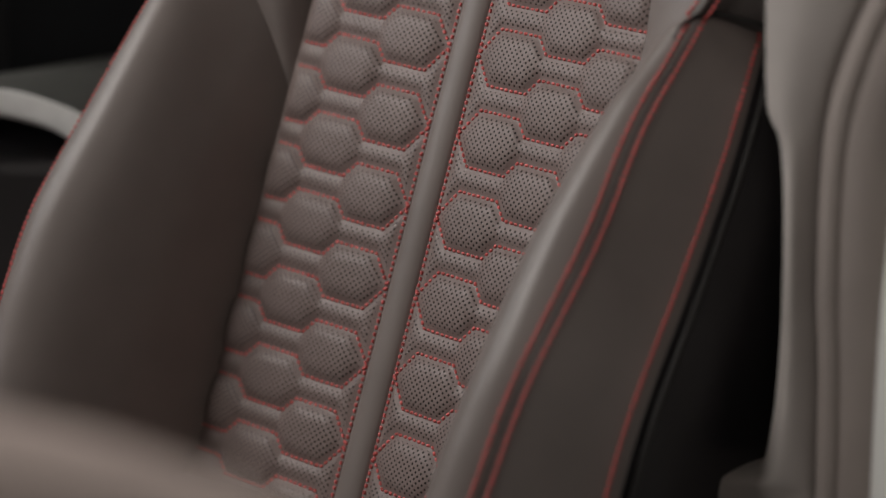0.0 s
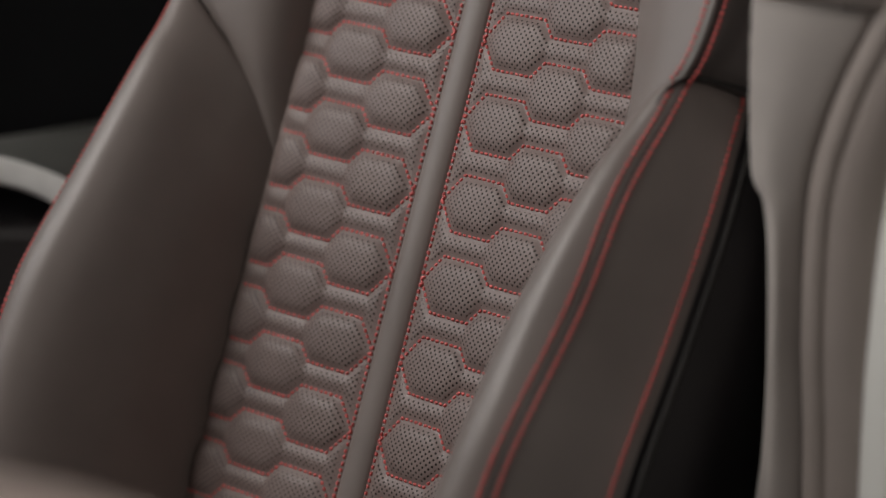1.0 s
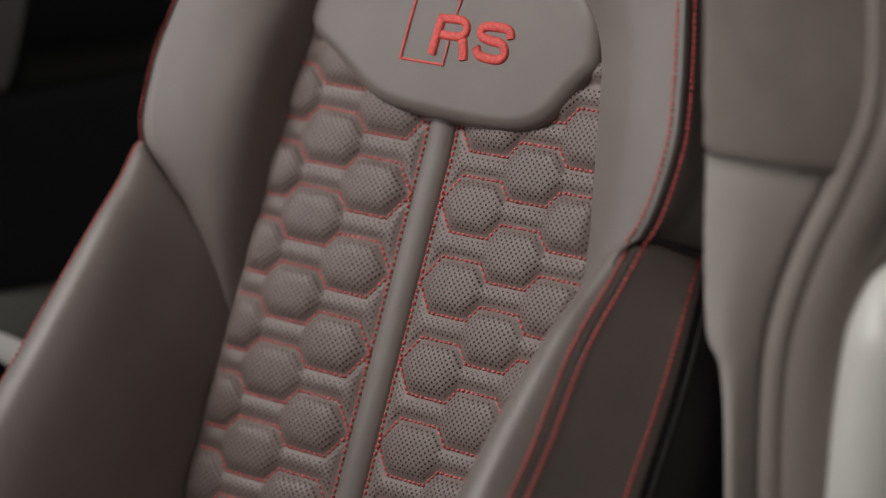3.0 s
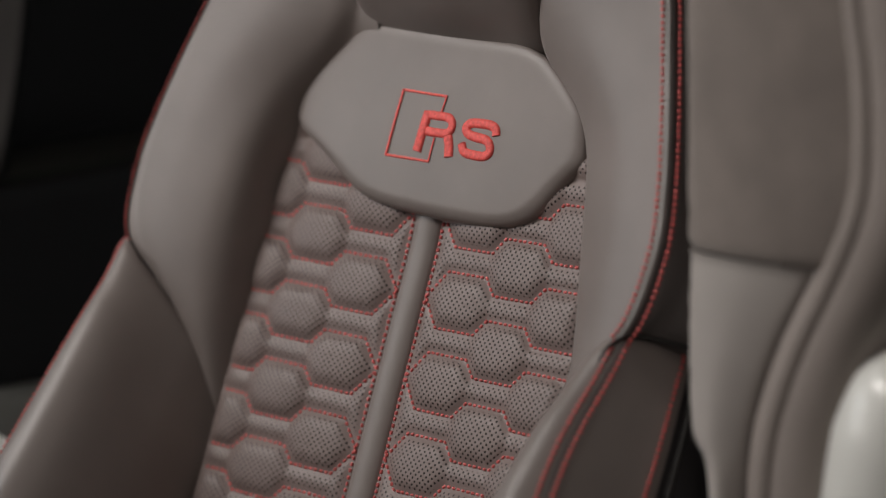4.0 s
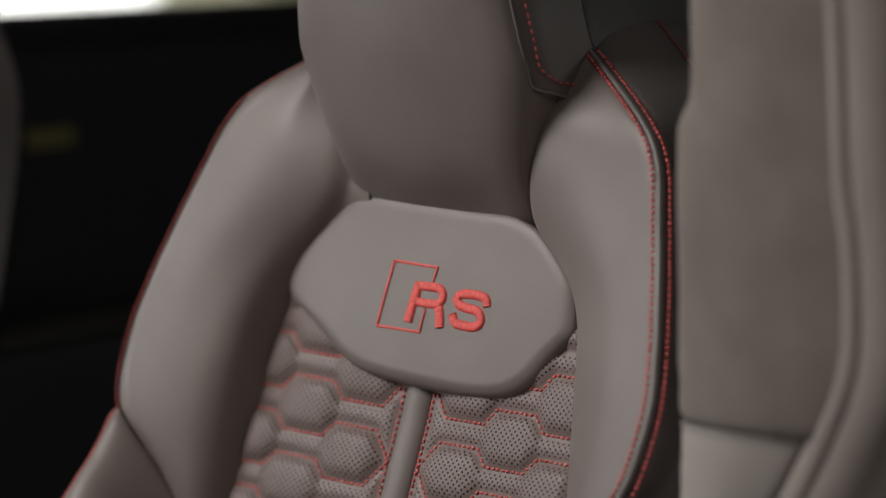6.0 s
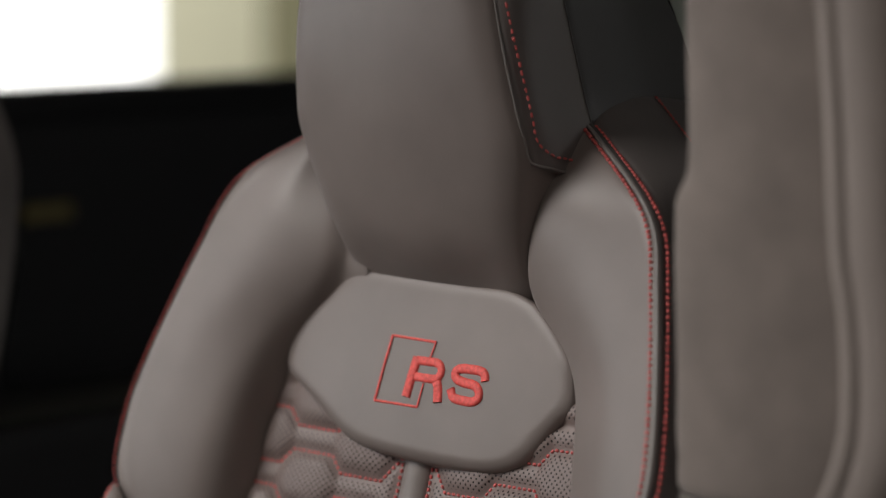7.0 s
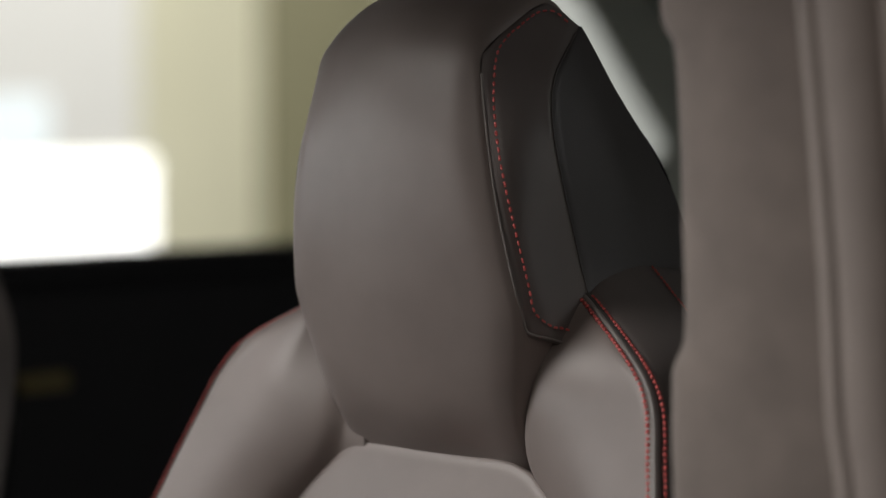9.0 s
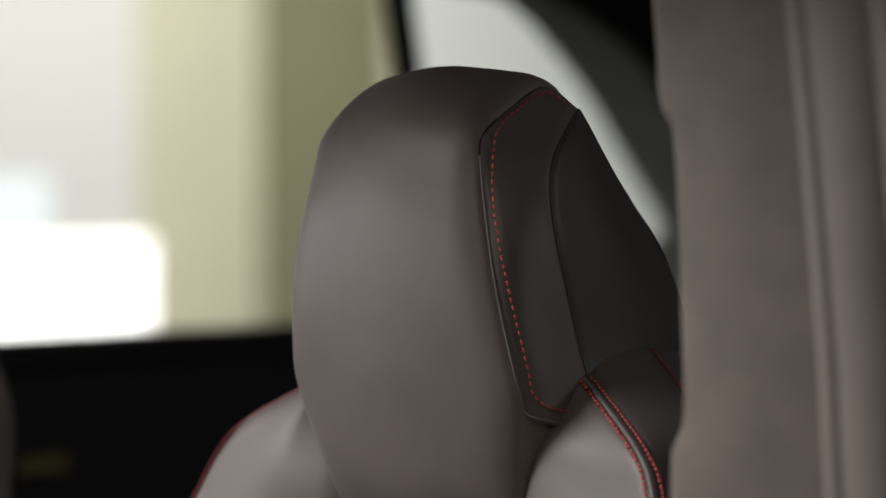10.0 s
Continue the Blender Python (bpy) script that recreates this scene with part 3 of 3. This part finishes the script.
for side in (1, -1):
    flip = (lambda c: c) if side > 0 else mirror
    seam = SH_N if side > 0 else [(u - 0.003 * (v > -0.02), v, w) for u, v, w in SH_S]
    inner, wall = (SH_I, SH_W) if side > 0 else (FAR_I, FAR_W)
    if side < 0:
        seam[0] = (0.1515, -0.180, -0.002)
    rise = [(0.0025, 0.0034)] * 11 if side > 0 else [(0.002, 0.002), (0.007, 0.013), (0.010, 0.022), (0.010, 0.024), (0.010, 0.024), (0.010, 0.020), (0.009, 0.014), (0.008, 0.008)] + [(0.006, 0.004)] * 3
    step = [(u + a, v, w + b) for (u, v, w), (a, b) in zip(wall, rise)]
    mid = [(u, v, w + (0.009 if side > 0 else 0.015) * math.sin(math.pi * min(1, (i + 0.4) / 11.2))) for i, (u, v, w) in enumerate(half(wall, seam, 0.5))]
    g = skin([flip(inner), flip(wall), flip(step), flip(mid), flip(seam)], 110, 60)
    for _ in range(140 if side < 0 else 30):
        g[1:-1, 1:-1] = 0.5 * g[1:-1, 1:-1] + 0.25 * (g[:-2, 1:-1] + g[2:, 1:-1])
    for _ in range(5):
        g[1:-1, 1:-1] = 0.25 * (g[:-2, 1:-1] + g[2:, 1:-1] + g[1:-1, :-2] + g[1:-1, 2:])
    g = puff(g, (0, 0, 1), 0.005, 0.012, "bd")
    sheet("shoulder_panel", s3(g), LEATHER, seat, None, "smooth grey leather shoulder panel")
    tuck = 0.0 if side > 0 else -0.024
    crest = np.array(half(seam, SH_1, 0.5)) + np.interp(np.arange(12), [8, 11], [0, 1])[:, None] * np.array([-0.009, 0.009, 0.003])
    g = skin([flip(seam), flip(swell(crest, tuck / 2, 0)), flip(swell(SH_1, tuck, 0)), flip(swell(SH_2, tuck, 0))], 90, 32)
    g = puff(g, (side, 0, 0.2), 0.004, 0.010, "bc")
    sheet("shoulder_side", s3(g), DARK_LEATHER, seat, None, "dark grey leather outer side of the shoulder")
    edge = spline(flip(seam), 240) + np.array([0.000 * side, 0, 0.0015])
    low = int(np.argmax(edge[:, 1] > -0.064))
    ein = edge + np.array([-0.0048 if side > 0 else 0.0022, 0.0, 0.0056])
    eout = edge + np.array([0.0063 if side > 0 else -0.0010, 0.0, 0.0010])
    if side > 0:
        # dark tube under the piping paints the shade in the gaps along it
        tube("seam_shade", s3(edge[low:] + np.array([0.0000, 0, 0.0004])), 0.0034, PIPING, seat, "dark tube standing in for the shade beside the piping")
        tube("piping", s3(edge[low:] + np.array([-0.0004, 0, 0.0034])), 0.0019, PIPING_GREY, seat, "grey piping along the shoulder seam")
    rows = [s3(ein[low:]), s3(eout[low:])] if side > 0 else [s3(eout[low:])]
    stitches("shoulder_stitches", rows, THREAD, seat, "red shoulder seam", step=0.0044, length=0.0029, r=0.0014 if side > 0 else 0.0006)
    out = normals(g) * np.sign((normals(g) @ np.array([side, 0.3, 0.5])).mean())
    row = int(np.argmin(np.abs(g[84, :, 2] + 0.006)))
    back_seam = (g + out * 0.0012)[45:89, row]
    stitches("back_stitches", [s3(back_seam)], THREAD, seat, "red back seam", step=0.0042, length=0.0032, r=0.0009)
    toe = LB0 if side > 0 else swell(LB0, -0.012, 0.0)
    g = skin([flip(toe), flip(LB1), flip(LB2), flip(LB3)], 100, 64)
    g = puff(g, (0, 0, 1), 0.003, 0.008, "bd")
    sheet("side_bolster", s3(g), LEATHER, seat, None, "smooth grey leather side bolster")
    m = g.shape[1]
    rowi = np.arange(g.shape[0])
    up = np.linspace(0, 1, g.shape[0])

    def along(lo, hi):
        c = (2 + lo + (hi - lo) * up - 0.08 * np.exp(-((up - 0.80) / 0.13) ** 2)) / 3 * (m - 1)
        i = np.clip(np.floor(c).astype(int), 0, m - 2)
        t = (c - i)[:, None]
        return g[rowi, i] * (1 - t) + g[rowi, i + 1] * t

    for lo, hi in ((0.07, 0.24), (0.155, 0.36)):
        stitches("bolster_stitches", [s3(along(lo, hi) + np.array([0, 0, 0.0010]))], THREAD, seat, "red double seam", step=0.0044, length=0.0030, r=0.0015 if side > 0 else 0.0008)
    cross = spline(flip([(0.2374, -0.0829, 0.085), (0.2382, -0.0749, 0.082), (0.2374, -0.0671, 0.071), (0.2384, -0.0619, 0.061), (0.2475, -0.0595, 0.050), (0.262, -0.0590, 0.029)]), 60)
    if side > 0:
        tube("cross_seam", s3(cross + np.array([0.001, 0.002, 0.002])), np.interp(np.linspace(0, 1, 60), [0, 0.3, 1], [0.0006, 0.0017, 0.0021]), DARK_RUBBER, seat, "dark seam across the top of the bolster")
    tube("bolster_seam", s3(along(0.112, 0.30) + np.array([0, 0, -0.0004])), 0.0008, PIPING, seat, "dark seam between the stitch rows")
    stitches("edge_stitches", [s3(g[:, m - 3] + np.array([0.001 * side, 0, 0.0008]))], THREAD, seat, "red edge seam", step=0.0044, length=0.0029, r=0.0014 if side > 0 else 0.0004)
    tube("edge_piping", s3(spline(flip(LB3), 100) + np.array([0.004 * side, 0, -0.006])), 0.0028, DARK_RUBBER, seat, "dark piping along the bolster edge")
    g = skin([flip(LB3), flip(LB4), flip(LB5)], 80, 20)
    sheet("bolster_side", s3(g), BLACK_LEATHER, seat, None, "black outer side of the bolster")

# shell, cushion and base, mostly out of sight
sh = [(-0.255, -0.50), (0.255, -0.50), (0.262, 0.0), (0.235, 0.14), (0.17, 0.24), (0.12, 0.27), (0.12, 0.33), (-0.12, 0.33), (-0.12, 0.27), (-0.17, 0.24), (-0.235, 0.14), (-0.262, 0.0)]
shv = [s3(np.array([u, v, -0.088])) for u, v in sh] + [s3(np.array([u * 0.9, v * 0.97, -0.12])) for u, v in sh]
n = len(sh)
shf = [tuple(range(n)), tuple(range(2 * n - 1, n - 1, -1))] + [(i, i + n, (i + 1) % n + n, (i + 1) % n) for i in range(n)]
mesh_ob("back_shell", shv, shf, BLACK, seat, "black plastic back shell", smooth=False)
cx = SO[0]
zc = 0.50
cg = skin([[(cx - 0.17, 1.30, zc - 0.01), (cx - 0.17, 1.00, zc), (cx - 0.17, 0.80, zc + 0.015), (cx - 0.17, 0.75, zc - 0.06)],
           [(cx, 1.30, zc - 0.005), (cx, 1.00, zc), (cx, 0.80, zc + 0.02), (cx, 0.74, zc - 0.06)],
           [(cx + 0.17, 1.30, zc - 0.01), (cx + 0.17, 1.00, zc), (cx + 0.17, 0.80, zc + 0.015), (cx + 0.17, 0.75, zc - 0.06)]], 50, 30)
sheet("cushion", cg, LEATHER, seat, (0, 0, -0.10), "grey leather seat cushion")
for side in (1, -1):
    bx = cx + side * 0.22
    bg_ = skin([[(bx - side * 0.05, 1.33, zc - 0.01), (bx - side * 0.05, 1.0, zc), (bx - side * 0.05, 0.80, zc + 0.01)],
                [(bx - side * 0.01, 1.33, zc + 0.05), (bx - side * 0.01, 1.0, zc + 0.055), (bx - side * 0.01, 0.80, zc + 0.03)],
                [(bx + side * 0.045, 1.33, zc + 0.02), (bx + side * 0.045, 1.0, zc + 0.02), (bx + side * 0.045, 0.80, zc)]], 40, 16)
    sheet("cushion_bolster", bg_, LEATHER, seat, (0, 0, -0.10))
block("seat_base", (cx - 0.22, 0.82, 0.32), (cx + 0.22, 1.42, 0.40), BLACK, seat, 0.02)
twin = copy_thing(seat, Matrix.Translation((-1.32 - 0.845, 1.25, 0.30)))
tagged(twin, "passenger sport seat, grey leather, across the centre console")

# ---- the car round the seat ----
K = 1.06


def pil(x, z, dy=0.0):
    """A point of the door pillar, by its place across and up."""
    return (x * K, 1.25 * K + dy, 1.30 + (z - 1.30) * K)


EDGE_LOW = [(-0.973, 0.35), (-0.973, 0.60), (-0.971, 0.630), (-0.957, 0.641), (-0.936, 0.651), (-0.928, 0.686), (-0.925, 0.736), (-0.926, 0.804), (-0.930, 0.850), (-0.940, 0.871), (-0.943, 0.925), (-0.942, 0.976)]
EDGE_LOW = [(x - 0.006, z) for x, z in EDGE_LOW]
EDGE_UP = [(-0.945, 0.9775), (-0.947, 1.047), (-0.949, 1.130), (-0.948, 1.145), (-0.941, 1.160), (-0.942, 1.205), (-0.944, 1.268), (-0.949, 1.322), (-0.958, 1.338), (-0.963, 1.394), (-0.985, 1.62)]
RIDGE = [(-0.882, 0.35), (-0.883, 0.675), (-0.888, 0.777), (-0.888, 0.844), (-0.883, 0.885), (-0.868, 0.930), (-0.848, 0.971), (-0.832, 1.010), (-0.828, 1.044), (-0.831, 1.090), (-0.837, 1.125), (-0.843, 1.209), (-0.856, 1.329), (-0.864, 1.390), (-0.895, 1.62)]
car = thing("car", (-1.7, 1.9, 0.0), "white car with grey trim and a dark cabin, one door open", "car")
pillar = block("door_pillar", (-0.99, 1.40, 0.25), (-0.80, 1.55, 1.70), BLACK, car, 0.01, "door pillar with suede and plastic trim")
rid = np.array([pil(x, z) for x, z in RIDGE])
rs_ = spline(rid, 200)


def ridge_x(z):
    return np.interp(z, rs_[:, 2], rs_[:, 0])


def trim(name, edge, gap, material, label):
    n = 160
    e = spline([pil(x, z) for x, z in edge], n)
    right = np.stack([ridge_x(e[:, 2]) - gap, e[:, 1] + 0.012, e[:, 2]], axis=1)
    rows = []
    for d, dx, dy in ((0, 0.035, 0.14), (0, 0.004, 0.06), (0, 0.0, 0.012), (0, 0.010, 0.0)):
        rows.append(e + np.array([dx, dy, 0]))
    rows.append(e * 0.5 + right * 0.5 + np.array([0, -0.010, 0]))
    rows.append(right + np.array([-0.006, -0.008, 0]))
    rows.append(right)
    rows.append(right + np.array([0.010, 0.010, 0]))
    g = np.stack([np.stack(r) for r in zip(*rows)])
    g = np.stack([spline(r, 50) for r in g])
    g = puff(g, (0.4, -1, 0), 0.002, 0.003, "ab")
    return sheet(name, g, material, pillar, None, label)


trim("lower_trim", EDGE_LOW, 0.015, PLASTIC, "smooth grey plastic lower trim")
trim("upper_trim", EDGE_UP, 0.004, SUEDE, "grey suede-covered upper trim")
tube("door_seal", rs_ + np.array([0, 0.005, 0]), 0.0095, RUBBER, pillar, "grey rubber door seal", 12)
jam = np.stack([np.stack([rs_[:, 0] + a, rs_[:, 1] + b, rs_[:, 2]], axis=1) for a, b in ((-0.016, 0.006), (0.0, 0.000), (0.014, -0.003), (0.030, 0.000), (0.042, 0.012), (0.048, 0.050))], axis=1)
jam = np.stack([spline(r, 20) for r in jam])
sheet("jamb_trim", jam, mat("dark grey jamb rubber", (0.285, 0.245, 0.224), 0.7, grain=0.1, grain_scale=1200), pillar, None, "grey inner jamb cover")
outer = [(-0.780, 0.985), (-0.770, 1.044), (-0.772, 1.125), (-0.783, 1.209), (-0.800, 1.329), (-0.810, 1.390), (-0.838, 1.62)]
up = spline([pil(x, z) for x, z in outer], 120)
tube("outer_seal", up + np.array([0, 0.004, 0]), 0.008, RUBBER, pillar, "second rubber seal", 10)
web = np.stack([np.stack([np.interp(up[:, 2], rs_[:, 2], rs_[:, 0]) + 0.02, up[:, 1] + 0.018, up[:, 2]], axis=1), up + np.array([-0.02, 0.008, 0]), up + np.array([0.03, 0.02, 0]), up + np.array([0.2, 0.06, 0])], axis=1)
web = np.stack([spline(r, 20) for r in web])
sheet("jamb_panel", web, RUBBER, pillar, None)
paint = spline([pil(-0.814, 0.30, 0.02), pil(-0.817, 0.70, 0.02), pil(-0.815, 0.81, 0.022), pil(-0.812, 0.863, 0.025), pil(-0.808, 0.900, 0.03), pil(-0.803, 0.932, 0.04)], 80)
tube("painted_jamb", paint, np.interp(paint[:, 2], [0.0, 0.86, 0.89, 0.905, 0.912], [0.045, 0.045, 0.040, 0.028, 0.010]), PAINT, pillar, "glossy white painted door jamb", 24)

# far side of the cabin
far = block("rear_door", (-2.52, 0.9, 0.30), (-2.42, 3.4, 1.085), BLACK, car, 0.02, "black rear door card")
block("belt_moulding", (-2.47, 0.9, 1.080), (-2.405, 3.0, 1.110), BLACK, far, 0.008)
block("trim_strip", (-2.425, 2.00, 0.962), (-2.412, 2.07, 0.980), mat("ochre wood inlay", (0.16, 0.12, 0.03), 0.4), far, 0.003, "small ochre inlay")
prism("rear_pillar", [(2.845, 1.519), (2.891, 1.494), (2.951, 1.451), (2.999, 1.414), (3.037, 1.376), (3.081, 1.329), (3.126, 1.282), (3.165, 1.242), (3.185, 1.215), (3.165, 1.195), (2.66, 1.10), (2.66, 1.05), (3.9, 1.05), (3.9, 1.7), (2.63, 1.7), (2.63, 1.535), (2.80, 1.53)], 0, -2.432, -2.42, mat("dark green-grey trim", (0.48, 0.50, 0.43), 0.6), car, 0.003, "dark green-grey rear pillar trim")
prism("window_divider", [(2.722, 1.08), (2.764, 1.08), (2.642, 1.68), (2.602, 1.68)], 0, -2.46, -2.44, BLACK, car, 0.004, "black slanting window divider")
prism("roof_trim", [(2.88, 1.545), (2.937, 1.526), (3.004, 1.502), (3.079, 1.470), (3.143, 1.429), (3.30, 1.30), (3.9, 1.30), (3.9, 1.69), (2.88, 1.69)], 0, -2.416, -2.40, BLACK, car, 0.003, "black roof edge trim")
roof = block("roof", (-2.5, 1.03, 1.635), (-0.83, 4.0, 1.70), SUEDE, car, 0.02, "suede-lined car roof")
block("windscreen_header", (-2.5, 0.97, 1.622), (-0.83, 1.06, 1.69), SUEDE, roof, 0.02)
block("dashboard", (-2.5, 0.18, 0.30), (-0.95, 0.52, 1.03), BLACK, car, 0.05, "dark dashboard")
block("underbody", (-2.45, -0.2, 0.0), (-0.95, 3.9, 0.22), BLACK, car, 0.02, "black underbody")
block("cabin_floor", (-2.5, -0.3, 0.22), (-0.86, 4.0, 0.30), CARPET, car, 0, "black carpeted cabin floor")
block("cabin_rear", (-2.5, 3.9, 0.30), (-0.86, 4.0, 1.62), BLACK, car, 0, "dark rear end of the cabin")

console = prism("armrest", [(-1.83, 1.27), (-1.768, 1.335), (-1.728, 1.378), (-1.69, 1.412), (-1.66, 1.43), (-1.66, 1.75), (-1.95, 1.75), (-1.95, 1.25)], 2, 0.30, 0.655, SIDE_LEATHER, car, 0.012, "black leather armrest with an aluminium trim arc")
top_edge = spline([(-1.815, 1.255, 0.7225), (-1.778, 1.305, 0.7213), (-1.756, 1.332, 0.7176), (-1.739, 1.352, 0.7113), (-1.714, 1.377, 0.6969), (-1.690, 1.397, 0.676)], 60)
low_edge = spline([(-1.812, 1.250, 0.7045), (-1.775, 1.301, 0.7032), (-1.753, 1.328, 0.6981), (-1.732, 1.351, 0.6895), (-1.716, 1.366, 0.6787), (-1.692, 1.386, 0.657)], 60)
bulge = np.array([0.0003, -0.00035, 0.0001])
ag = np.stack([top_edge, top_edge * 0.7 + low_edge * 0.3 + bulge, top_edge * 0.3 + low_edge * 0.7 + bulge, low_edge], axis=1)
ag = np.stack([spline(r, 12) for r in ag])
far_edge = spline([(-1.86, 1.350, 0.693), (-1.86, 1.4115, 0.691), (-1.86, 1.471, 0.690), (-1.86, 1.534, 0.688), (-1.86, 1.62, 0.684)], 60)
rt_ = np.stack([top_edge + np.array([-0.002, 0.003, -0.002]), top_edge * 0.5 + far_edge * 0.5 + np.array([0, 0, 0.004]), far_edge, far_edge + np.array([-0.01, 0.01, -0.02])], axis=1)
rt_ = np.stack([spline(r, 14) for r in rt_])
sheet("armrest_top", rt_, mat("dark green-grey leather", (0.10, 0.10, 0.092), 0.45, grain=0.16), console, None, "dark grey padded armrest top")
sheet("aluminium_trim", ag, ALU, console, (-0.004, 0.005, -0.004), "bright aluminium trim arc")

block("centre_console", (-2.06, 1.35, 0.30), (-1.885, 2.3, 0.86), BLACK, car, 0.02, "black centre console box")

dt = spline([(-0.87, 0.44, 0.962), (-0.754, 0.565, 0.933), (-0.704, 0.613, 0.912), (-0.664, 0.643, 0.888), (-0.61, 0.69, 0.841)], 60)
dg = np.stack([dt + np.array([-0.04, -0.04, -0.10]) , dt + np.array([-0.02, -0.02, -0.015]), dt, dt + np.array([0.03, -0.03, -0.02]), dt + np.array([0.04, -0.04, -0.30])], axis=1)
dg = np.stack([spline(r, 24) for r in dg])
sheet("front_door", dg, mat("light grey door leather", (0.74, 0.62, 0.57), 0.5, grain=0.16), car, (0, 0, -0.2), "open front door with a soft light grey leather top")
